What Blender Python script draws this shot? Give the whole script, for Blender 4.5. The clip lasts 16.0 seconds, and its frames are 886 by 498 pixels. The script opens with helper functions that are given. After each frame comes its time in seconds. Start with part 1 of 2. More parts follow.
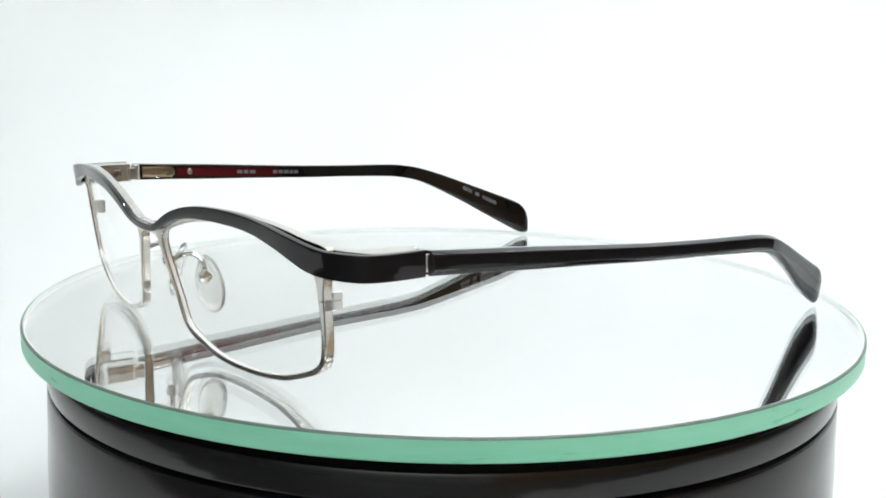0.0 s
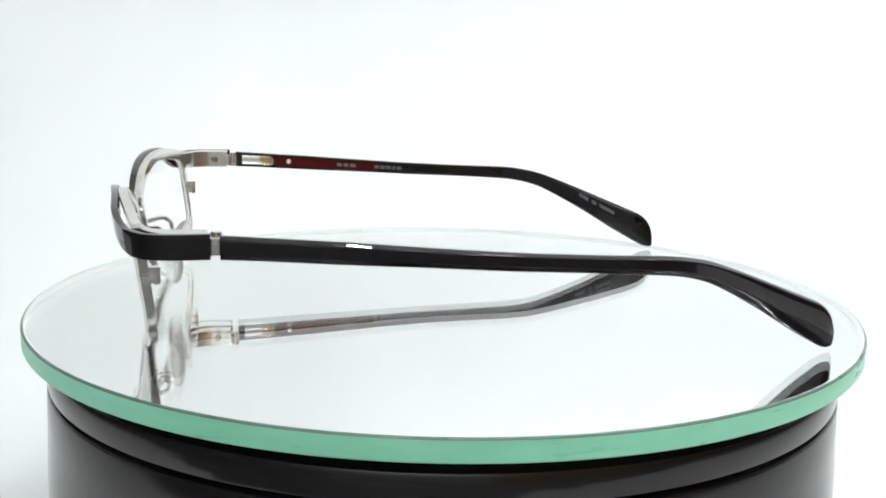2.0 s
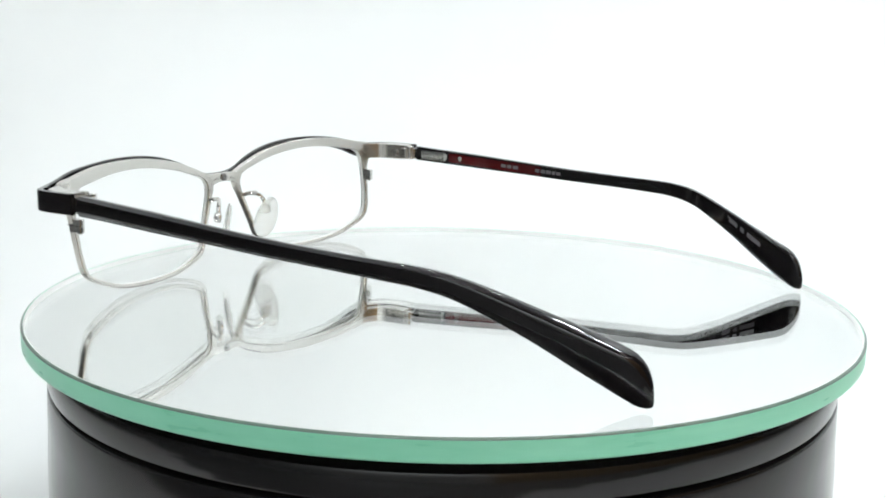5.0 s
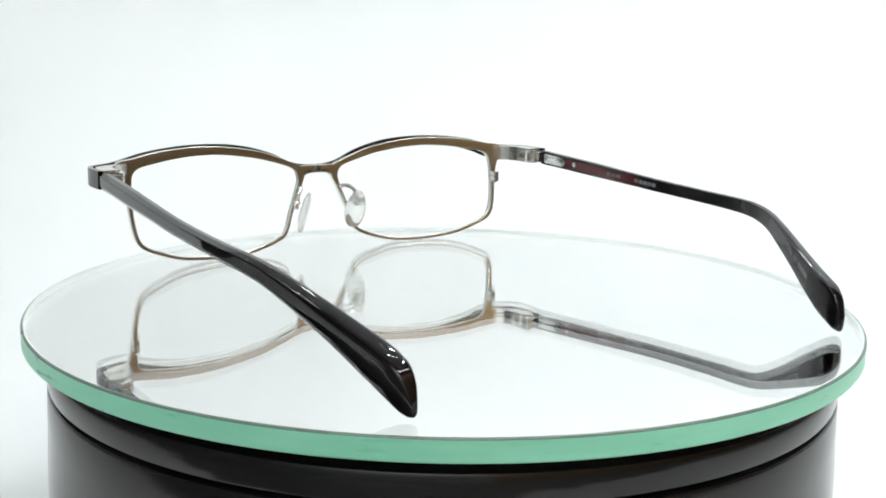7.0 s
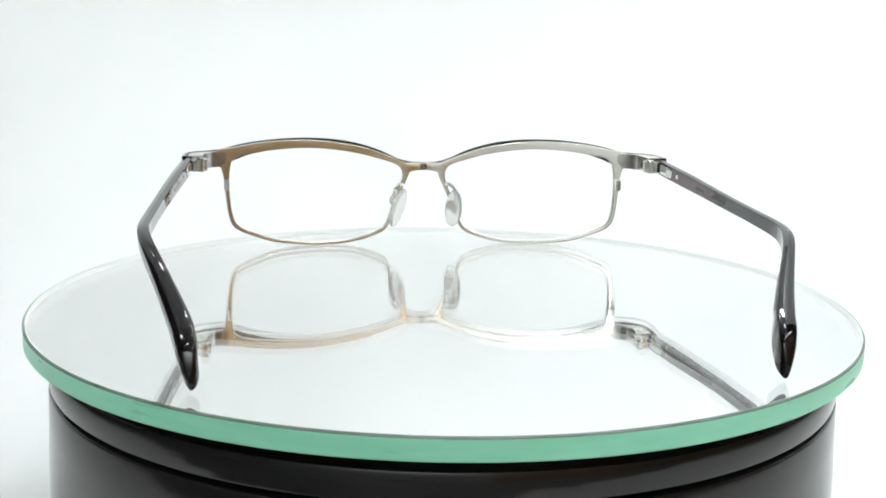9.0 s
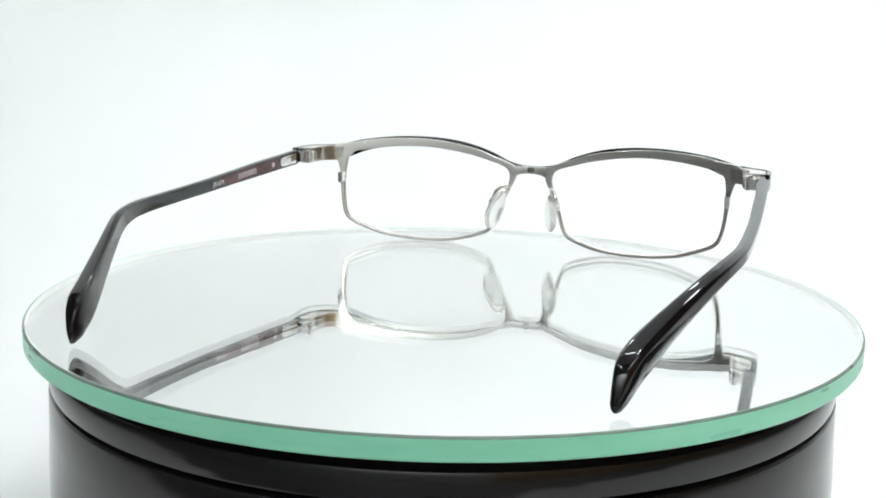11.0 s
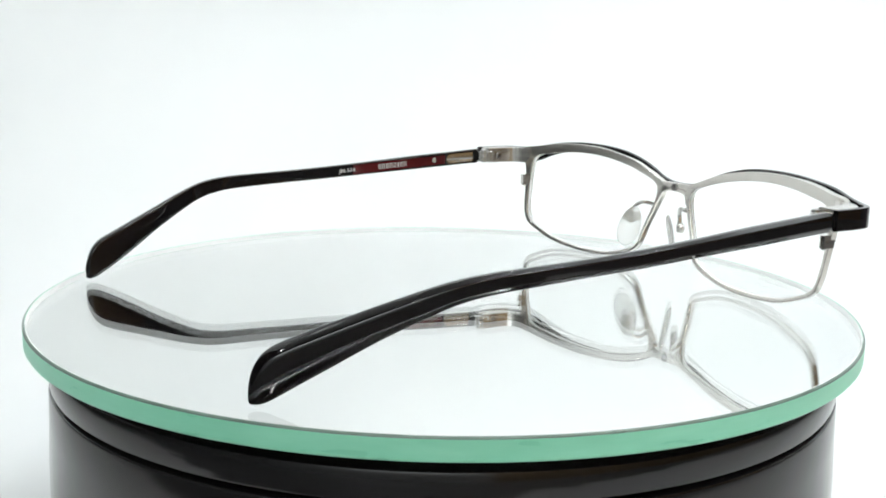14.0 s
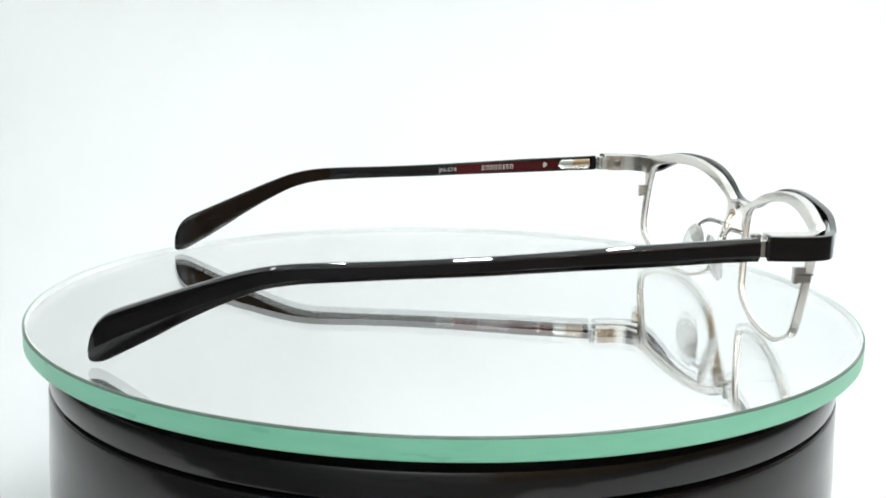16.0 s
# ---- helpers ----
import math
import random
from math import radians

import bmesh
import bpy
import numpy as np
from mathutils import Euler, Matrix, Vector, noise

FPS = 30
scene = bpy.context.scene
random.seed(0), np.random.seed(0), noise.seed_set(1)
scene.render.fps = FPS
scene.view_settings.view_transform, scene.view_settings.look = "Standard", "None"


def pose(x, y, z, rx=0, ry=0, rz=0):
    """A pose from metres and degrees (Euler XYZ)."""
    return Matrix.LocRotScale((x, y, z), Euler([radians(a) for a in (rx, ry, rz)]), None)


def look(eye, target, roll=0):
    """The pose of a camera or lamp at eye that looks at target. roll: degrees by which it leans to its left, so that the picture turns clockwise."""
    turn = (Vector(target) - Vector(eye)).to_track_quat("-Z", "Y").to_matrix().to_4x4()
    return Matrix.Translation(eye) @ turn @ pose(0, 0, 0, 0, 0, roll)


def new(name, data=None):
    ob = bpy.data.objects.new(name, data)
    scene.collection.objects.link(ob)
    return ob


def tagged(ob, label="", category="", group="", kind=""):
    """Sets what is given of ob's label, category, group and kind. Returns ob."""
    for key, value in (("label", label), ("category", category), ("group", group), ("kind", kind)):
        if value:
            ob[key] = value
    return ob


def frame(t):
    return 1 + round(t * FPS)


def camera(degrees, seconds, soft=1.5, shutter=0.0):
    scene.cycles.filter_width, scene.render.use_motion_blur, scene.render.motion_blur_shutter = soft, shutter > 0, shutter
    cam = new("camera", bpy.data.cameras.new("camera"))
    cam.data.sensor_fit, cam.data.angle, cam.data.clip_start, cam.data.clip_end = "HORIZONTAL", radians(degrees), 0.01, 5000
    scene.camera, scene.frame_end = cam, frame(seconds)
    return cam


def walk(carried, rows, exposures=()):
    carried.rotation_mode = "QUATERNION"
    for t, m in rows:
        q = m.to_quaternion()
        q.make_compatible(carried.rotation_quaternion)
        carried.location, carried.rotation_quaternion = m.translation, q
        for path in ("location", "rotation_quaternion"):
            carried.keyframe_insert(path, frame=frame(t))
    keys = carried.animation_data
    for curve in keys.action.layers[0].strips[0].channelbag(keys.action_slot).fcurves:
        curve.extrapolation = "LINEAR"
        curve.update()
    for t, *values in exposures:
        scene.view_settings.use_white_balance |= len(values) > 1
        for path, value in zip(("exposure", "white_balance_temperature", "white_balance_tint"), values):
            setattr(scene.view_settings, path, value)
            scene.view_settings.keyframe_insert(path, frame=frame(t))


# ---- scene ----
# The table's top glass is at z = 0, its axis is the world's z axis.
SECONDS = 16.0
MM = 0.001
cam = camera(43.31, SECONDS, soft=1.8)
EYE = (0.0, -0.2739, 0.0655)
_p, _y = radians(11.05), radians(-0.103)
AIM = (EYE[0] + math.sin(_y) * math.cos(_p), EYE[1] + math.cos(_y) * math.cos(_p), EYE[2] - math.sin(_p))


def eye_row(t, back):
    """The fixed stand, with the small breathing of the lens when its focus jumps to the far side."""
    off = Vector(AIM) - Vector(EYE)
    return (t, look(Vector(EYE) - off * back, Vector(AIM) - off * back, 1.11))


walk(cam, [eye_row(t, -0.0004) for t in (0.0, 4.0, 7.8)] + [eye_row(t, 0.0006) for t in (8.0, 12.0, SECONDS)], exposures=[(0.0, 0.0), (SECONDS, 0.0)])

# ---- light ----
world = bpy.data.worlds.new("studio_air")
scene.world = world
world.use_nodes = True
world.node_tree.nodes["Background"].inputs[0].default_value = (0.75, 0.85, 1.0, 1)
world.node_tree.nodes["Background"].inputs[1].default_value = 0.05


def strip_lamp(name, eye, target, sx, sy, watts, color=(1, 1, 1)):
    la = bpy.data.lights.new(name, "AREA")
    la.shape, la.size, la.size_y, la.energy, la.color = "RECTANGLE", sx, sy, watts, color
    ob = new(name, la)
    ob.matrix_world = look(eye, target)
    return ob


LED = (0.965, 1.0, 1.02)
# LED modules under the tent's roof: a strip along its back, and short rows of three
for x, w in ((-0.26, 0.015), (-0.17, 0.035), (-0.08, 0.10), (0.01, 0.18), (0.10, 0.17), (0.19, 0.165), (0.26, 0.17)):
    strip_lamp("led_module", (x, 0.225, 0.445), (x, 0.32, 0.1), 0.020, 0.014, w, LED)
for x, y, dx, dy, w, tilt in ((-0.24, -0.115, 0.0, 0.04, 0.082, -0.02), (0.07, 0.02, 0.045, 0.0, 0.09, 0.2), (0.24, 0.0, 0.0, 0.04, 0.145, 0.1)):
    for k in (-1, 0, 1):
        a, b = x + k * dx, y + k * dy
        strip_lamp("led_module", (a, b, 0.445), (a, b + tilt, 0.0), 0.020, 0.014, w, LED)
# added fill lamps behind the camera, brightening the walls seen in reflections
strip_lamp("reflection_fill", (-0.35, -1.7, 1.55), (-0.35, -2.2, 1.0), 1.0, 0.1, 42.0, (0.95, 1.0, 1.0))
strip_lamp("reflection_fill", (0.97, -0.78, 1.55), (1.33, -1.06, 0.5), 1.6, 0.1, 12.5, (1.0, 0.99, 0.96))
# four small unseen lamps, added for glints on the black tips
for x, y in ((-0.22, -0.52), (0.34, -0.60), (-0.5, -0.22), (0.5, -0.25)):
    strip_lamp("glint_spot", (x, y, 0.85), (0, 0, 0), 0.032, 0.032, 0.45, (1.0, 0.98, 0.95))


# ---- materials ----
def mat(name, color, rough=0.5, metal=0.0, spec=0.5, coat=0.0, ior=1.5, trans=0.0):
    m = bpy.data.materials.new(name)
    m.use_nodes = True
    b = m.node_tree.nodes["Principled BSDF"]
    b.inputs["Base Color"].default_value = (*color, 1)
    b.inputs["Roughness"].default_value = rough
    b.inputs["Metallic"].default_value = metal
    b.inputs["Specular IOR Level"].default_value = spec
    b.inputs["Coat Weight"].default_value = coat
    b.inputs["Coat Roughness"].default_value = 0.03
    b.inputs["IOR"].default_value = ior
    b.inputs["Transmission Weight"].default_value = trans
    return m


def vary(m, scale, a, b, stretch=(1, 1, 1), rough=None, bump=0.0, detail=4.0, bump_dist=0.0001):
    """Noise in the object's own space drives colour between a and b, the roughness between the two of rough, and a fine relief."""
    nt = m.node_tree
    bs = nt.nodes["Principled BSDF"]
    co = nt.nodes.new("ShaderNodeTexCoord")
    mp = nt.nodes.new("ShaderNodeMapping")
    mp.inputs["Scale"].default_value = stretch
    nz = nt.nodes.new("ShaderNodeTexNoise")
    nz.inputs["Scale"].default_value, nz.inputs["Detail"].default_value = scale, detail
    nt.links.new(co.outputs["Object"], mp.inputs["Vector"])
    nt.links.new(mp.outputs["Vector"], nz.inputs["Vector"])
    mr = nt.nodes.new("ShaderNodeMapRange")
    mr.inputs["From Min"].default_value, mr.inputs["From Max"].default_value = 0.3, 0.7
    nt.links.new(nz.outputs["Fac"], mr.inputs["Value"])
    mx = nt.nodes.new("ShaderNodeMix")
    mx.data_type = "RGBA"
    mx.inputs["A"].default_value, mx.inputs["B"].default_value = (*a, 1), (*b, 1)
    nt.links.new(mr.outputs["Result"], mx.inputs["Factor"])
    nt.links.new(mx.outputs["Result"], bs.inputs["Base Color"])
    if rough:
        m2 = nt.nodes.new("ShaderNodeMapRange")
        m2.inputs["To Min"].default_value, m2.inputs["To Max"].default_value = rough
        nt.links.new(mr.outputs["Result"], m2.inputs["Value"])
        nt.links.new(m2.outputs["Result"], bs.inputs["Roughness"])
    if bump:
        bp = nt.nodes.new("ShaderNodeBump")
        bp.inputs["Strength"].default_value, bp.inputs["Distance"].default_value = bump, bump_dist
        nt.links.new(nz.outputs["Fac"], bp.inputs["Height"])
        nt.links.new(bp.outputs["Normal"], bs.inputs["Normal"])
    return m


ACETATE = vary(mat("black_acetate", (0.006, 0.004, 0.0045), 0.05), 60, (0.004, 0.0037, 0.0042), (0.0075, 0.0055, 0.0062), rough=(0.012, 0.035))
RED = vary(mat("dark_red_acetate", (0.06, 0.003, 0.005), 0.06), 120, (0.018, 0.0015, 0.002), (0.085, 0.004, 0.006), (0.6, 0.12, 0.6))
STEEL = vary(mat("brushed_metal", (0.70, 0.68, 0.64), 0.2, 1.0), 700, (0.66, 0.635, 0.595), (0.75, 0.725, 0.68), (0.03, 1, 1), rough=(0.14, 0.26), bump=0.5, detail=2.0, bump_dist=0.00002)
SCREW = mat("dark_steel", (0.30, 0.29, 0.28), 0.2, 1.0)
BRIGHT = vary(mat("polished_metal", (0.75, 0.74, 0.72), 0.14, 1.0), 500, (0.68, 0.67, 0.64), (0.82, 0.81, 0.79), rough=(0.08, 0.2))
SILICONE = mat("clear_silicone", (0.975, 0.98, 0.965), 0.1, ior=1.42, trans=0.78)
LENS = mat("demo_lens", (0.985, 0.99, 0.985), 0.0, ior=1.05, trans=1.0)
PRINT = mat("silver_print", (0.75, 0.74, 0.73), 0.4, 0.3)
FADED = mat("faded_print", (0.11, 0.105, 0.115), 0.5)
FABRIC = vary(mat("white_fabric", (0.86, 0.88, 0.88), 0.9, spec=0.1), 9, (0.84, 0.86, 0.865), (0.88, 0.895, 0.895), bump=0.15, bump_dist=0.001)
PALE = vary(mat("pale_wall_paint", (0.68, 0.7, 0.7), 0.8), 3, (0.64, 0.66, 0.66), (0.72, 0.74, 0.74))
ROOM = vary(mat("grey_wall_paint", (0.2, 0.205, 0.21), 0.8), 3, (0.17, 0.175, 0.18), (0.23, 0.235, 0.24))
LACQUER = vary(mat("black_lacquer", (0.008, 0.008, 0.009), 0.08), 25, (0.006, 0.006, 0.007), (0.011, 0.010, 0.010), rough=(0.08, 0.16))
TAN = vary(mat("tan_reflector", (0.39, 0.25, 0.115), 0.5), 6, (0.34, 0.215, 0.095), (0.44, 0.285, 0.135), (1, 8, 1))
TABLE = vary(mat("dark_table_top", (0.15, 0.153, 0.158), 0.5), 12, (0.12, 0.122, 0.126), (0.18, 0.183, 0.19))
GREEN = vary(mat("ground_glass_edge", (0.33, 0.83, 0.60), 0.35), 70, (0.30, 0.80, 0.57), (0.36, 0.86, 0.63), (1, 1, 6), rough=(0.25, 0.45))
FROST = mat("frosted_glass_edge", (0.97, 0.985, 0.975), 0.6)
MIRROR = mat("silvering", (0.985, 0.985, 0.983), 0.0, 1.0)
CHAMFER = vary(mat("ground_glass_chamfer", (0.16, 0.24, 0.2), 0.35), 90, (0.14, 0.21, 0.175), (0.19, 0.28, 0.235), rough=(0.25, 0.45))
PLATE = mat("clear_glass", (0.985, 1.0, 0.992), 0.0, ior=1.5, trans=1.0)


# ---- mesh helpers ----
def part(name, bm, material, parent=None, label="", smooth=True, weld=True, sharp=32, orient=True, flat=False):
    if weld:
        bmesh.ops.remove_doubles(bm, verts=bm.verts, dist=1e-6)
    if orient:
        bmesh.ops.recalc_face_normals(bm, faces=bm.faces)
    me = bpy.data.meshes.new(name)
    bm.to_mesh(me)
    bm.free()
    for m in material if isinstance(material, (list, tuple)) else [material]:
        me.materials.append(m)
    if smooth:
        me.polygons.foreach_set("use_smooth", [True] * len(me.polygons))
        me.set_sharp_from_angle(angle=radians(sharp))
    ob = new(name, me)
    ob.parent = parent
    if flat:
        # broad faces stay plane between their narrow rounded edges
        ob.modifiers.new("face_weight", "WEIGHTED_NORMAL").keep_sharp = True
    if label:
        tagged(ob, label)
    return ob


def skin(bm, rings, closed=False, caps=True):
    """Quads between rings of points, in metres."""
    vs = [[bm.verts.new(q) for q in ring] for ring in rings]
    n = len(rings[0])
    pairs = list(zip(vs, vs[1:])) + ([(vs[-1], vs[0])] if closed else [])
    for a, b in pairs:
        for i in range(n):
            bm.faces.new((a[i], a[(i + 1) % n], b[(i + 1) % n], b[i]))
    if caps and not closed:
        bm.faces.new(vs[0][::-1])
        bm.faces.new(vs[-1])
    return bm


def section(corners, c=0.25, round_=2):
    """A ring through the corners of a polygon (mm), each rounded off by c mm; gives metres."""
    out = []
    n = len(corners)
    for i in range(n):
        p, q, r = Vector(corners[i - 1]), Vector(corners[i]), Vector(corners[(i + 1) % n])
        a, b = (p - q), (r - q)
        ca, cb = min(c, a.length * 0.45), min(c, b.length * 0.45)
        a, b = q + a.normalized() * ca, q + b.normalized() * cb
        for k in range(round_ + 1):
            t = k / round_
            out.append(((1 - t) ** 2 * a + 2 * t * (1 - t) * q + t * t * b) * MM)
    return out


def spline(points, per, closed=False):
    """Catmull-Rom through points of any dimension."""
    P = [np.array(q, float) for q in points]
    n = len(P)
    out = []
    for i in range(n if closed else n - 1):
        g = (lambda k: P[k % n]) if closed else (lambda k: P[min(max(k, 0), n - 1)])
        a, b, c, d = g(i - 1), g(i), g(i + 1), g(i + 2)
        for k in range(per):
            t = k / per
            out.append(0.5 * (2 * b + (c - a) * t + (2 * a - 5 * b + 4 * c - d) * t * t + (3 * b - a - 3 * c + d) * t ** 3))
    if not closed:
        out.append(P[-1])
    return out


def tube(bm, pts, radii, sides=10):
    """A round wire along pts (mm)."""
    rings = []
    P = [Vector(q) for q in pts]
    for i, q in enumerate(P):
        d = (P[min(i + 1, len(P) - 1)] - P[max(i - 1, 0)]).normalized()
        x = d.cross(Vector((0.31, 0.2, 0.93))).normalized()
        y = d.cross(x)
        r = radii[i] if isinstance(radii, (list, tuple)) else radii
        rings.append([(q + x * math.cos(a) * r + y * math.sin(a) * r) * MM for a in (2 * math.pi * k / sides for k in range(sides))])
    return skin(bm, rings)


def block(bm, lo, hi, c=0.2, m=None):
    """A box between two corners (mm) with rounded upright edges and softened ends."""
    (x0, y0, z0), (x1, y1, z1) = lo, hi
    rings = []
    for z, k in ((z0, c * 0.5), (z0 + c * 0.5, 0), (z1 - c * 0.5, 0), (z1, c * 0.5)):
        rings.append(section([(x0 + k, y0 + k, z), (x1 - k, y0 + k, z), (x1 - k, y1 - k, z), (x0 + k, y1 - k, z)], c))
    if m:
        rings = [[m @ Vector(q) for q in r] for r in rings]
    return skin(bm, rings)


def screw_head(bm, at, axis, r, h):
    """A small domed screw with a cross slot (mm), standing off along axis."""
    at, ax = Vector(at), Vector(axis).normalized()
    x = ax.orthogonal().normalized()
    y = ax.cross(x)
    rings = []
    for rr, hh in ((r, -0.3), (r, h * 0.5), (r * 0.85, h * 0.85), (r * 0.5, h), (r * 0.28, h), (r * 0.22, h * 0.3)):
        rings.append([(at + ax * hh + x * math.cos(a) * rr + y * math.sin(a) * rr) * MM for a in (2 * math.pi * k / 14 for k in range(14))])
    return skin(bm, rings)


def lathe(bm, profile, n=160, closed=True):
    """Turns a profile of (radius, z) in metres; from the axis to the axis, or open."""
    rings = [[(r * math.cos(2 * math.pi * k / n), r * math.sin(2 * math.pi * k / n), z) for k in range(n)] for r, z in profile]
    return skin(bm, rings, caps=closed)


# ---- setting: a white light tent in a dim room ----
def panel(name, w, h, thick, m, material, label):
    bm = bmesh.new()
    bmesh.ops.create_cube(bm, size=1.0, matrix=Matrix.Diagonal((w, h, thick, 1)))
    bmesh.ops.bevel(bm, geom=bm.edges[:], offset=thick * 0.3, segments=2, affect="EDGES")
    ob = part(name, bm, material)
    ob.matrix_world = m
    return tagged(ob, label, kind="structure")


FLOOR = -0.0667


def sweep_backdrop():
    """One sheet: the floor under the table, curving up into the back wall."""
    bm = bmesh.new()
    prof = [(-0.085, FLOOR), (-0.07, FLOOR), (0.06, FLOOR), (0.2, FLOOR)]
    for k in range(1, 13):
        a = radians(90 * k / 12)
        prof.append((0.2 + 0.17 * math.sin(a), FLOOR + 0.17 * (1 - math.cos(a))))
    z0 = prof[-1][1]
    prof += [(0.37, z0 + (0.455 - z0) * k / 14) for k in range(1, 15)]
    rows = []
    for k, (y, z) in enumerate(prof):
        row = []
        for i in range(61):
            x = -0.42 + 0.84 * i / 60
            # soft creases of hanging cloth, and an uneven front hem
            fold = 0.004 * noise.noise((x * 16, z * 5, 1)) + 0.0018 * noise.noise((x * 40 + z * 12, z * 9, 4))
            u = min(max(x / 0.1, 0), 1)
            hem = -0.045 - 0.11 * u * u * (3 - 2 * u) + 0.05 * noise.noise((x * 22, 0, 7)) if k == 0 else 0.0
            row.append(bm.verts.new((x, y + hem + fold * (z > FLOOR), z)))
        rows.append(row)
    for a, b in zip(rows, rows[1:]):
        for i in range(60):
            bm.faces.new((a[i], a[i + 1], b[i + 1], b[i]))
    back = bmesh.ops.extrude_face_region(bm, geom=bm.faces[:])
    bmesh.ops.translate(bm, verts=[v for v in back["geom"] if isinstance(v, bmesh.types.BMVert)], vec=(0, 0.003, -0.003))
    return tagged(part("backdrop", bm, FABRIC), "smooth white fabric sweep rising behind the turntable", kind="structure")


sweep_backdrop()
panel("wall_left", 0.52, 0.265, 0.004, pose(-0.292, 0.2425, 0.198, 0, 90, 0), FABRIC, "white fabric side wall of a photo tent")
panel("wall_right", 0.52, 0.305, 0.004, pose(0.292, 0.2225, 0.198, 0, 90, 0), FABRIC, "white fabric side wall of a photo tent")
panel("ceiling", 0.6, 0.64, 0.004, pose(0, 0.055, 0.46), FABRIC, "white fabric roof of a photo tent")
for nm, mm_ in (("wall_south", pose(0, -2.2, 0.7, 90)), ("wall_north", pose(0, 2.2, 0.7, 90)), ("wall_west", pose(-2.2, 0, 0.7, 0, 90)), ("wall_east", pose(2.2, 0, 0.7, 0, 90))):
    panel(nm, 4.4, 4.4, 0.1, mm_, {"wall_south": PALE}.get(nm, ROOM), {"wall_south": "plain pale painted room wall"}.get(nm, "plain grey painted room wall"))
# unseen tan panel, angled so that the metal rims reflect brown
panel("southeast_reflector", 2.69, 2.3, 0.06, pose(1.33, -1.06, 0.35, 90, 0, 52.1), TAN, "plain tan panel, unseen, added for brown reflections in the rims")
panel("floor", 4.4, 4.4, 0.1, pose(0, 0, -0.85), ROOM, "plain grey room floor")
panel("room_ceiling", 4.4, 4.4, 0.1, pose(0, 0, 1.75), ROOM, "plain grey room ceiling")


panel("table_top", 1.5, 1.5, 0.03, pose(0, 0.05, -0.0867), TABLE, "dark table top under the photo tent")


# ---- turntable ----
def turntable():
    base = tagged(new("turntable_base"), "glossy black round turntable drum under the mirror plate", "turntable")
    base.location = (0, 0, -0.0662)
    off = lambda prof: [(r, z + 0.0662) for r, z in prof]
    part("drum", lathe(bmesh.new(), off([(0.0001, -0.0662), (0.080, -0.0662), (0.0862, -0.0638), (0.0905, -0.0595), (0.0930, -0.0550), (0.0947, -0.0505), (0.0955, -0.0460), (0.0958, -0.0400), (0.0957, -0.0330),
                                         (0.0953, -0.0240), (0.0951, -0.0160), (0.09495, -0.0156), (0.0946, -0.0154), (0.0935, -0.0153), (0.0001, -0.0153)])), LACQUER, base, "glossy black moulded drum")
    part("collar", lathe(bmesh.new(), off([(0.0001, -0.0151), (0.0932, -0.0151), (0.0932, -0.0146), (0.0944, -0.0145), (0.0949, -0.0142), (0.0950, -0.0138), (0.0950, -0.0092), (0.0947, -0.0085), (0.0941, -0.0082), (0.0890, -0.0081), (0.0890, -0.0048), (0.0001, -0.0047)])), LACQUER, base, "glossy black turning collar")
    plate = tagged(new("mirror_plate"), "round mirror glass plate with a green ground edge", "mirror plate")
    R, T = 0.1, 0.0046
    bm = bmesh.new()
    n = 256
    for prof, mi in (([(0.0001, 0), (R - 0.0005, 0)], 0), ([(R - 0.0005, 0), (R - 0.00015, -0.0002), (R, -0.00045)], 2), ([(R, -0.00045), (R, -T + 0.0004), (R - 0.0003, -T)], 1)):
        rings = [[bm.verts.new((r * math.cos(2 * math.pi * k / n), r * math.sin(2 * math.pi * k / n), z)) for k in range(n)] for r, z in prof]
        for a, b in zip(rings, rings[1:]):
            for i in range(n):
                bm.faces.new((b[i], b[(i + 1) % n], a[(i + 1) % n], a[i])).material_index = mi
    glass = part("glass", bm, [PLATE, GREEN, CHAMFER], plate, "clear glass with a pale green edge", sharp=15, orient=False)
    glass.visible_shadow = False
    bm = bmesh.new()
    lathe(bm, [(0.0001, -T + 0.0003), (R - 0.0005, -T + 0.0003), (R - 0.0005, -T), (0.0001, -T)], 256)
    part("silvering", bm, MIRROR, plate, "silvered mirror backing")
    # added pale ring: stands for light passing through the far edge
    bm = bmesh.new()
    lathe(bm, [(R - 0.0009, -0.0007), (R - 0.0006, -0.0007), (R - 0.0006, -T + 0.0005), (R - 0.0009, -T + 0.0005)], 256, closed=False)
    part("edge_brightener", bm, FROST, plate, "pale ring added inside the ground edge to lighten the far rim")
    return base, plate


# ---- eyeglasses: mm, u across, y forward, z up; half is +1 or -1 ----
def face(u, z, d):
    """A point d mm in front of the back of the bowed, slightly leaning front."""
    return (u, 73.8 - 0.0019 * u * u - 0.14 * (24 - z) + d, z)


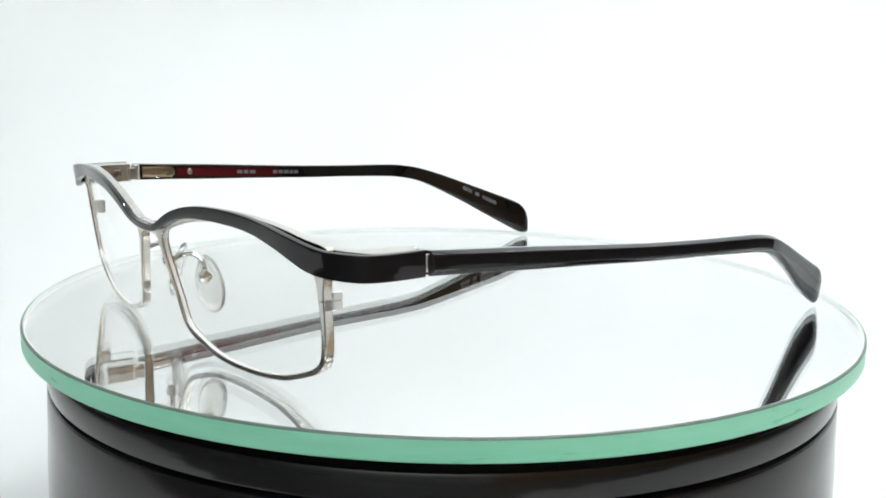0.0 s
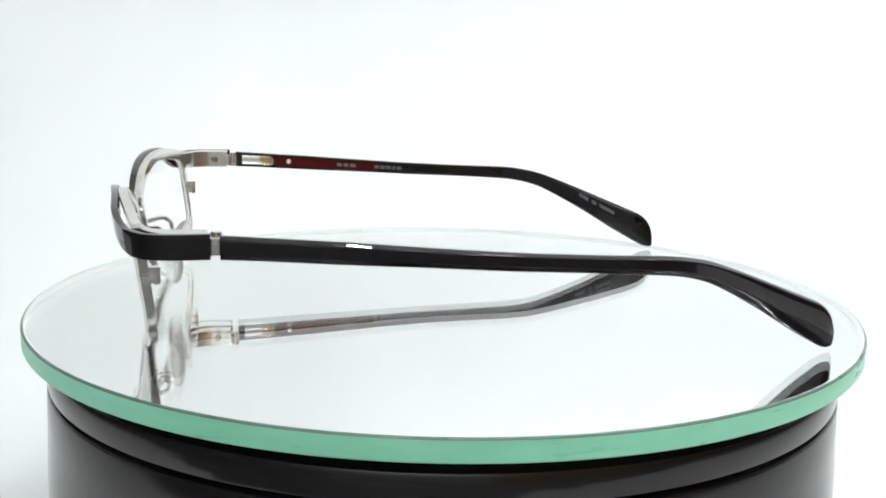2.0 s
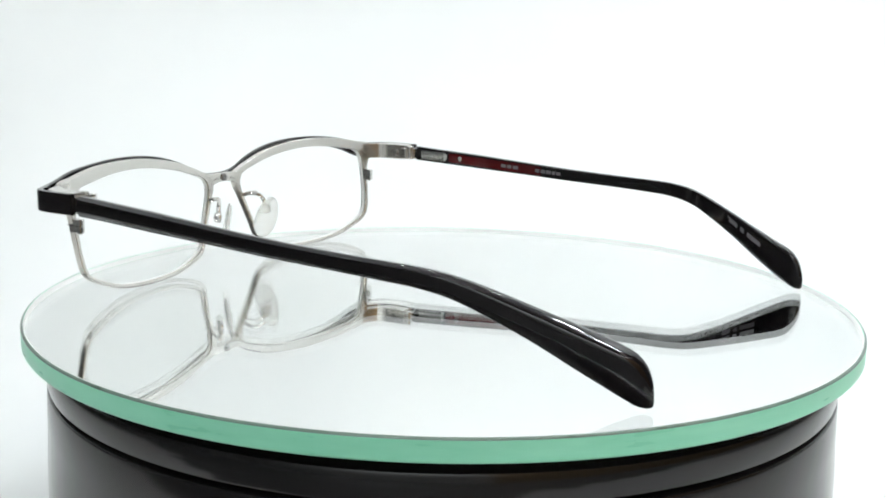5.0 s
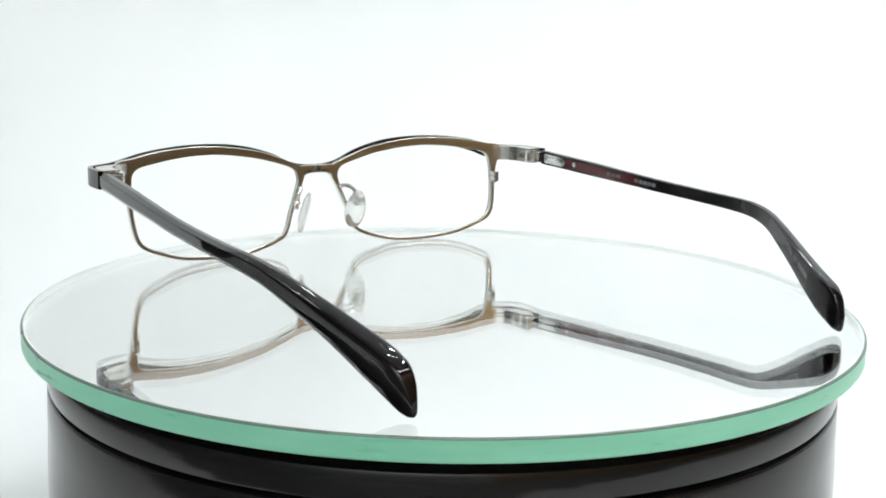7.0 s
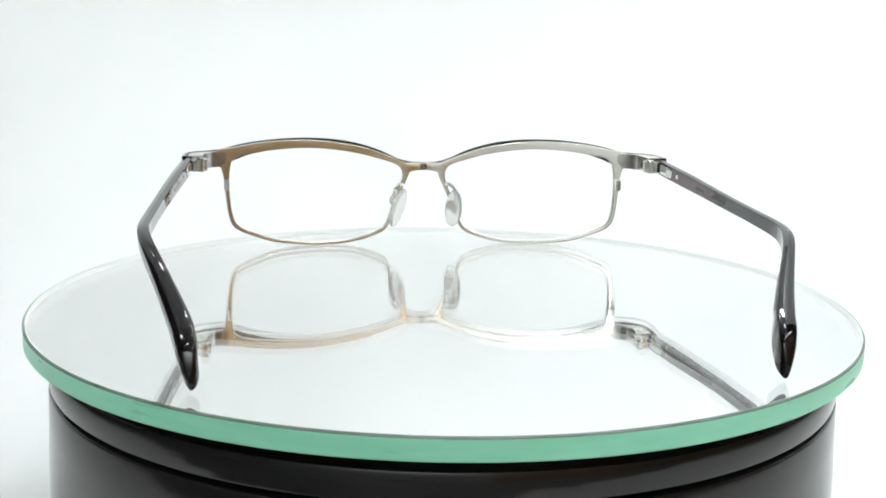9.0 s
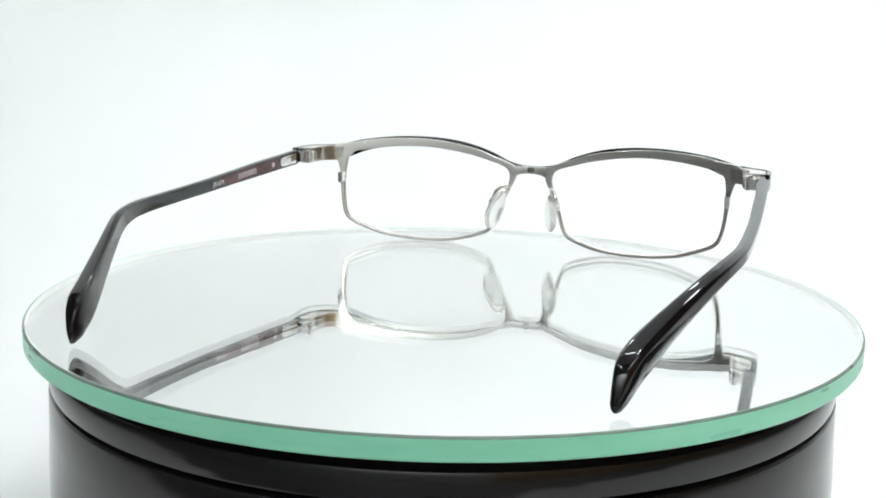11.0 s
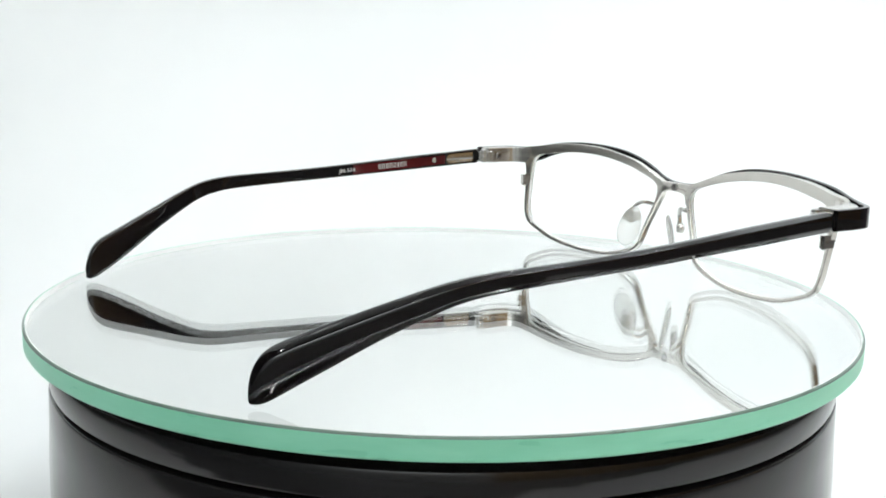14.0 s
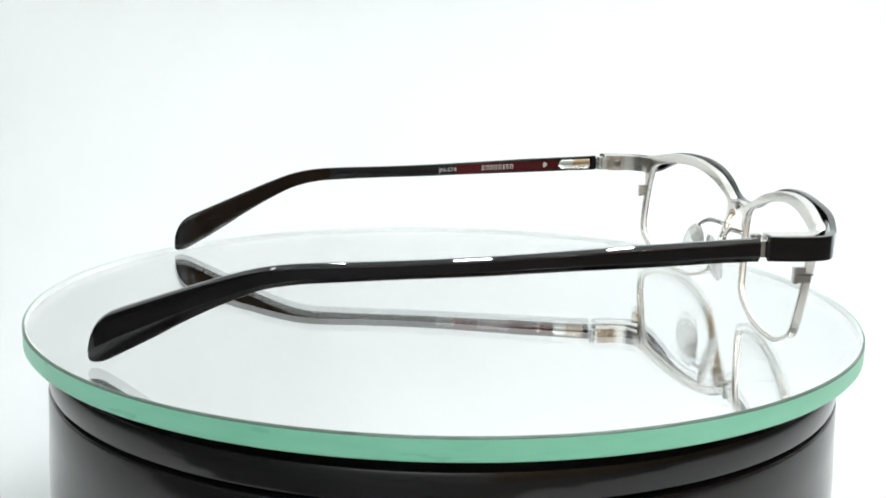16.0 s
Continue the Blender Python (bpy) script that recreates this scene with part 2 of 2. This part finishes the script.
# opening and outer edge of a rim, in pairs (u, z, outer u, outer z)
RIM = [(58.7, 25.9, 63.6, 28.75), (56.4, 27.4, 58.0, 30.05), (52.0, 28.2, 52.4, 31.1), (47.0, 28.95, 47.2, 31.7), (40.2, 29.5, 40.2, 32.05),
       (33.3, 29.5, 33.0, 31.9), (26.4, 28.8, 26.0, 31.1), (19.4, 27.6, 18.5, 29.7), (14.1, 26.2, 13.0, 27.9), (9.8, 24.9, 8.0, 25.9),
       (7.5, 23.6, 5.0, 24.5), (6.7, 21.4, 4.6, 21.6), (7.2, 18.8, 5.7, 18.8), (8.6, 15.3, 7.4, 15.0), (10.3, 11.0, 9.2, 10.7),
       (12.0, 6.2, 11.0, 5.8), (14.5, 4.2, 13.9, 3.2), (20.8, 2.1, 20.5, 1.1), (26.0, 1.2, 26.0, 0.2), (33.0, 1.0, 33.0, 0.02),
       (40.0, 1.4, 40.1, 0.4), (46.8, 2.5, 47.2, 1.5), (52.9, 4.6, 53.6, 3.7), (56.0, 6.0, 57.0, 5.3), (57.8, 7.7, 58.9, 7.2),
       (58.7, 10.3, 59.9, 10.1), (59.3, 14.5, 60.5, 14.5), (59.5, 20.4, 61.1, 20.4), (59.3, 23.4, 61.8, 23.4)]
# black brow bar: outer and inner plan points, bottom and top heights
BROW = [(0.0, 23.4, 24.9), (4.0, 23.6, 25.1), (8.0, 24.4, 26.1), (12.8, 26.2, 28.3), (18.0, 27.9, 30.1), (24.0, 29.1, 31.5), (31.0, 29.6, 32.3),
        (38.0, 29.7, 32.5), (44.0, 29.4, 32.3), (50.0, 28.4, 31.7), (55.2, 27.0, 30.9), (59.6, 25.2, 29.9), (62.5, 24.4, 29.3), (65.0, 24.2, 29.0)]
CORNER = [(68.0, 68.5, 67.1, 67.3), (70.5, 66.7, 69.4, 65.8), (71.8, 64.0, 70.5, 63.4), (72.2, 60.0, 70.9, 59.8), (72.0, 54.3, 70.75, 54.3)]
# temple: y, outer u, bottom, top, lean of the foot inwards, thickness
TEMPLE = [(52.6, 72.0, 24.0, 28.5, 0.0, 2.7), (45.0, 72.3, 23.7, 28.0, 0.0, 2.9), (30.0, 72.8, 22.9, 27.1, 0.0, 2.9), (15.0, 73.1, 22.2, 26.0, 0.0, 2.8),
          (0.0, 73.3, 21.4, 25.0, 0.0, 2.6), (-15.0, 73.3, 20.8, 24.3, 0.0, 2.6), (-27.0, 73.1, 20.2, 23.9, 0.0, 2.6), (-34.0, 72.4, 19.6, 23.5, 0.1, 2.6),
          (-40.5, 70.9, 18.1, 22.4, 0.2, 2.8), (-47.0, 68.5, 15.0, 20.3, 0.3, 3.1), (-54.0, 65.8, 11.0, 17.6, 0.4, 3.6), (-61.0, 63.2, 6.6, 14.8, 0.5, 4.1),
          (-67.0, 61.1, 3.1, 12.4, 0.5, 4.4), (-70.5, 60.0, 1.2, 10.9, 0.5, 4.1), (-72.2, 59.3, 0.4, 9.7, 0.5, 3.7), (-73.4, 58.7, 0.2, 8.3, 0.45, 3.1), (-74.2, 58.1, 0.25, 6.7, 0.4, 2.4), (-74.75, 57.6, 0.55, 5.1, 0.3, 1.6), (-75.05, 57.1, 1.1, 3.6, 0.2, 0.7)]


def splay(y, s):
    """One temple ends a little further in than the other."""
    t = min(max((-30 - y) / 44, 0), 1)
    return -s * 1.3 * t * t * (3 - 2 * t)


def rim(parent, s):
    bm = bmesh.new()
    rings = []
    for ui, zi, uo, zo in spline(RIM, 5, True):
        rings.append(section([face(s * ui, zi, 0), face(s * uo, zo, 0), face(s * uo, zo, 1.9), face(s * ui, zi, 1.9)], min(0.42, 0.2 + 0.3 / max(math.hypot(uo - ui, zo - zi), 0.5) ** 2 * 0.6), 3))
    skin(bm, rings, closed=True)
    return part("rim", bm, STEEL, parent, "brushed silver-bronze metal rim", flat=True)


def lens(parent, s):
    bm = bmesh.new()
    loop = [(q[0], q[1]) for q in spline(RIM, 5, True)]
    cu, cz = sum(q[0] for q in loop) / len(loop), sum(q[1] for q in loop) / len(loop)
    for d, flip in ((0.5, 1), (1.4, -1)):
        prev = None
        for k in range(1, 9):
            ring = [bm.verts.new(Vector(face(s * (cu + (u - cu) * k / 8 * 0.996), cz + (z - cz) * k / 8 * 0.996, d)) * MM) for u, z in loop]
            n = len(ring)
            if prev is None:
                bm.faces.new(ring)
            else:
                for i in range(n):
                    bm.faces.new((prev[i], prev[(i + 1) % n], ring[(i + 1) % n], ring[i]))
            prev = ring
        if d == 0.5:
            first = prev
    for i in range(n):
        bm.faces.new((first[i], first[(i + 1) % n], prev[(i + 1) % n], prev[i])).material_index = 1
    ob = part("lens", bm, [LENS, FROST], parent, "clear plastic demo lens")
    ob.visible_shadow = False
    return ob


def bridge(parent):
    bm = bmesh.new()
    rings = []
    for u, lo, hi in spline([(-5.6, 21.2, 24.9), (-3.5, 22.3, 24.95), (-1.5, 22.6, 24.9), (1.5, 22.6, 24.9), (3.5, 22.3, 24.95), (5.6, 21.2, 24.9)], 4):
        rings.append(section([face(u, lo, 0.02), face(u, hi, 0.02), face(u, hi, 1.85), face(u, lo, 1.85)], 0.2))
    br = part("bridge", skin(bm, rings), STEEL, parent, "brushed metal bridge")
    q = face(0, 23.9, 0)
    part("screw", screw_head(bmesh.new(), q, (0, -1, 0), 1.1, 0.5), SCREW, br, "tiny polished screw")
    return br


def brow_bar(parent):
    bm = bmesh.new()
    half = []
    for u, lo, hi in spline(BROW, 4):
        swell = math.exp(-((u - 57) / 9.0) ** 2)
        d0, d1 = 1.95 + 1.15 * swell, 3.3 + 1.25 * swell
        half.append([face(u, lo, d0), face(u, hi, d0), face(u, hi, d1), face(u, lo, d1)])
    lo, hi = 24.2, 28.95
    for uo, yo, ui, yi in spline(CORNER, 4):
        half.append([(ui, yi, lo), (ui, yi, hi), (uo, yo, hi), (uo, yo, lo)])
    full = [[(-u, y, z) for u, y, z in r] for r in half[:0:-1]] + half
    rings = [section(r, 0.3) for r in full]
    skin(bm, rings)
    return part("brow_bar", bm, ACETATE, parent, "glossy black acetate brow bar wrapping back to the hinges", flat=True)


def endpiece(parent, s):
    """The metal behind the brow's corner, with its screw and hinge barrel."""
    bm = bmesh.new()
    path = [(60.5, 66.9), (62.8, 66.0), (64.8, 64.6), (65.9, 62.4), (66.2, 59.0), (66.1, 55.0)]
    rings = []
    for u, y in spline(path, 4):
        t = min(max((u - 60.5) / 5.0, 0), 1)
        w = Vector((t, 1 - t, 0)).normalized() * (1.45 + 3.0 * t ** 3)
        yy = y + 0.25 * (1 - t)
        rings.append(section([(s * u, yy, 24.3), (s * u, yy, 28.9), (s * (u + w.x), yy + w.y, 28.9), (s * (u + w.x), yy + w.y, 24.3)], 0.2))
    ob = part("endpiece", skin(bm, rings), STEEL, parent, "brushed metal end piece behind the brow corner", flat=True)
    part("screw", screw_head(bmesh.new(), (s * 66.2, 58.7, 26.45), (-s, 0, 0), 1.0, 0.45), SCREW, ob, "tiny dark steel screw")
    bm = bmesh.new()
    block(bm, (min(s * 64.9, s * 66.6), 53.8, 24.7), (max(s * 64.9, s * 66.6), 56.0, 28.1), 0.4)
    part("hinge_block", bm, BRIGHT, ob, "polished hinge block")
    bm = bmesh.new()
    for z0, z1 in ((24.5, 25.6), (25.8, 27.0), (27.2, 28.6)):
        tube(bm, [(s * 66.6, 53.4, z0), (s * 66.6, 53.4, z0 + 0.15), (s * 66.6, 53.4, z1 - 0.15), (s * 66.6, 53.4, z1)], [0.95, 1.1, 1.1, 0.95], 14)
    part("hinge_barrel", bm, BRIGHT, ob, "polished hinge barrel")
    bm = bmesh.new()
    block(bm, (min(s * 66.4, s * 71.0), 52.2, 24.8), (max(s * 66.4, s * 71.0), 54.7, 28.0), 0.2)
    part("hinge_tongue", bm, BRIGHT, ob, "polished hinge tongue")
    return ob


def closing_block(parent, s):
    bm = bmesh.new()
    lo, hi = sorted((s * 59.5, s * 61.0))
    block(bm, (lo, 64.1, 17.6), (hi, 67.6, 19.22), 0.12)
    block(bm, (lo, 64.1, 19.25), (hi, 67.7, 20.8), 0.12)
    ob = part("closing_block", bm, BRIGHT, parent, "split metal block that closes the rim")
    bm = bmesh.new()
    j0, j1 = sorted((s * 59.38, s * 61.02))
    block(bm, (j0, 66.2, 19.17), (j1, 68.2, 19.31), 0.04)
    part("rim_joint", bm, SCREW, ob, "fine dark joint where the rim is cut")
    part("screw", screw_head(bmesh.new(), (s * 60.2, 64.8, 17.5), (0, 0, -1), 0.55, 0.25), BRIGHT, ob, "tiny polished screw")
    return ob


def nose_pad(parent, s):
    arm = bmesh.new()
    pts = spline([(s * 7.2, 72.6, 18.0), (s * 7.0, 71.0, 18.6), (s * 7.8, 69.0, 18.8), (s * 9.2, 67.6, 17.6), (s * 9.8, 67.2, 15.8), (s * 9.6, 66.9, 14.5)], 5)
    tube(arm, pts, 0.6, 10)
    a = part("pad_arm", arm, BRIGHT, parent, "bent silver nose pad arm")
    bm = bmesh.new()
    screw_head(bm, (s * 10.1, 67.2, 14.2), (s, 0.35, 0), 1.45, 0.9)
    part("pad_screw", bm, BRIGHT, a, "round silver pad screw")
    bm = bmesh.new()
    m = pose(s * 8.5, 65.5, 12.1, 0, 0, s * 46) @ pose(0, 0, 0, s * 16, -s * 10, 0)
    rings = []
    for w, k in ((-0.85, 0.55), (-0.6, 0.85), (-0.1, 1.0), (0.35, 0.95), (0.7, 0.7), (0.85, 0.35)):
        ring = []
        for i in range(28):
            t = 2 * math.pi * i / 28
            z = math.cos(t) * 6.2 * (k if k > 0.6 else k + 0.1)
            y = math.sin(t) * (3.1 - 0.4 * math.cos(t)) * k
            ring.append((m @ Vector((s * (w + 0.03 * y * y), y, z))) * MM)
        rings.append(ring)
    part("nose_pad", skin(bm, rings), SILICONE, parent, "clear silicone nose pad")
    return a


def temple_at(y):
    ys = [q[0] for q in TEMPLE][::-1]
    return [float(np.interp(y, ys, [q[k] for q in TEMPLE][::-1])) for k in range(1, 6)]


def inner(y, dz, s, off=0.0):
    """A point of the temple's inner face, dz mm over its middle, off mm proud."""
    u, lo, hi, lean, th = temple_at(y)
    u += splay(y, s)
    t = 0.5 - dz / (hi - lo)
    return Vector((s * (u - th - lean * t - off), y, (lo + hi) / 2 + dz))


def strip(bm, y0, y1, z0, z1, s, off, n=6, depth=0.3):
    rings = []
    for k in range(n + 1):
        y = y0 + (y1 - y0) * k / n
        rings.append([inner(y, z, s, o) * MM for z, o in ((z0, -depth), (z1, -depth), (z1, off), (z0, off))])
    return skin(bm, rings)


def temple(parent, s):
    bm = bmesh.new()
    rings = []
    for y, uo, lo, hi, lean, th in spline(TEMPLE, 6):
        uo += splay(y, s)
        h = hi - lo
        f = min(max((-38 - y) / 24, 0), 1)
        f = f * f * (3 - 2 * f)
        e = min(0.14 * h, 0.6)
        c = min(0.28 * h, 1.2) * (1 - f) + 0.5 * h * f
        lc = lean * (1 - c / h)
        rings.append(section([(s * (uo - lean - (0.32 + 0.02 * f) * th), y, lo), (s * (uo - lc), y, lo + c), (s * uo, y, hi - e), (s * (uo - 0.5 * th), y, hi),
                              (s * (uo - th), y, hi - 0.1), (s * (uo - th - lean * (1 - 0.15 * f)), y, lo + 0.1 + 0.15 * f * h)], 0.25 + 0.95 * f, 4))
    ob = part("temple", skin(bm, rings), ACETATE, parent, "glossy black acetate temple with a broad drooping tip", sharp=80, flat=True)
    part("inlay", strip(bmesh.new(), 40.6, 8.5, -1.35, 1.35, s, 0.06, 20), RED, ob, "dark red inner lining")
    bm = bmesh.new()
    rings = []
    for k in range(13):
        y = 50.6 - 9.4 * k / 12
        e = 1.4 * math.sqrt(max(1 - max((k - 10.4) / 1.7, 0) ** 2, 0.02))
        o = 0.45 * (1 - 0.6 * max((k - 7) / 5, 0))
        rings.append([inner(y, z, s, d) * MM for z, d in ((-e, -0.3), (e, -0.3), (e, o * 0.6), (e * 0.7, o), (-e * 0.7, o), (-e, o * 0.6))])
    skin(bm, rings)
    part("hinge_leaf", bm, BRIGHT, ob, "satin metal hinge leaf let into the temple")
    part("rivet", screw_head(bmesh.new(), inner(36.7, 0.1, s), (-s, 0, 0), 0.75, 0.3), BRIGHT, ob, "polished rivet")
    if s < 0:
        y = 17.2
        for w in (0.62, 0.85, 0.75, 0.8, 0.8, 0.35, 0.7, 0.85):
            bm = bmesh.new()
            for a, b, z0, z1 in ((0, 0.17, -0.75, 0.75), (0.17, w, 0.58, 0.75), (w - 0.17, w, -0.75, 0.58)):
                if b - a > 0.05:
                    strip(bm, y + a, y + b, z0, z1, s, 0.14, 1, 0.1)
            y += w + 0.55
            part("printed_mark", bm, PRINT, ob, "small silver printed mark")
        lettering("JN-574", 3.9, 1.75, s, ob)
    else:
        for y0, y1 in ((22.0, 20.4), (19.9, 18.5), (18.0, 16.2), (10.4, 9.0), (8.6, 7.2), (6.8, 5.2), (4.8, 3.8), (3.4, 2.0)):
            part("printed_mark", strip(bmesh.new(), y0, y1, -0.5, 0.5, s, 0.14, 1, 0.1), FADED, ob, "small faded silver printed mark")
        for y0, y1 in ((-53.0, -55.6), (-56.6, -57.8), (-58.8, -63.0)):
            part("printed_mark", strip(bmesh.new(), y0, y1, 0.7 - (y0 + 53) * -0.02, 1.9 - (y0 + 53) * -0.02, s, 0.16, 3, 0.1), FADED, ob, "small faded silver printed mark")
    return ob


def lettering(text, y, size, s, parent):
    cu = bpy.data.curves.new("lettering", "FONT")
    cu.body, cu.size, cu.extrude = text, size, 0.02
    cu.resolution_u = 2
    tmp = new("lettering", cu)
    me = bpy.data.meshes.new_from_object(tmp.evaluated_get(bpy.context.evaluated_depsgraph_get()))
    bpy.data.objects.remove(tmp)
    for v in me.vertices:
        x, h, d = v.co.x * 1.08, v.co.y - size * 0.35, v.co.z
        v.co = inner(y + x, h, s, 0.12 + d) * MM
    me.materials.append(PRINT)
    ob = new("lettering", me)
    ob.parent = parent
    return tagged(ob, "small silver printed characters")


def eyeglasses():
    g = tagged(new("eyeglasses"), "half-rim eyeglasses with black acetate brow and temples, silver rims", "eyeglasses")
    brow_bar(g)
    bridge(g)
    for s in (-1, 1):
        rim(g, s)
        lens(g, s)
        endpiece(g, s)
        closing_block(g, s)
        nose_pad(g, s)
        temple(g, s)
    return g


base, plate = turntable()
glasses = eyeglasses()


def turn(t):
    """The table's angle in degrees, a steady turn of about 2.2 a minute."""
    return 7.38 - 13.167 * (t - 9.0)


def motions():
    times = [k * 0.25 for k in range(65)]
    rows, disc = [], []
    for t in times:
        a = radians(turn(t))
        x, y = 2.29 * MM, 0.0
        rows.append((t, pose(x * math.cos(a) - y * math.sin(a), x * math.sin(a) + y * math.cos(a), 0.00005, 0, 0, turn(t))))
        disc.append((t, pose(0, 0, 0, 0, 0, turn(t))))
    walk(glasses, rows)
    walk(plate, disc)


motions()
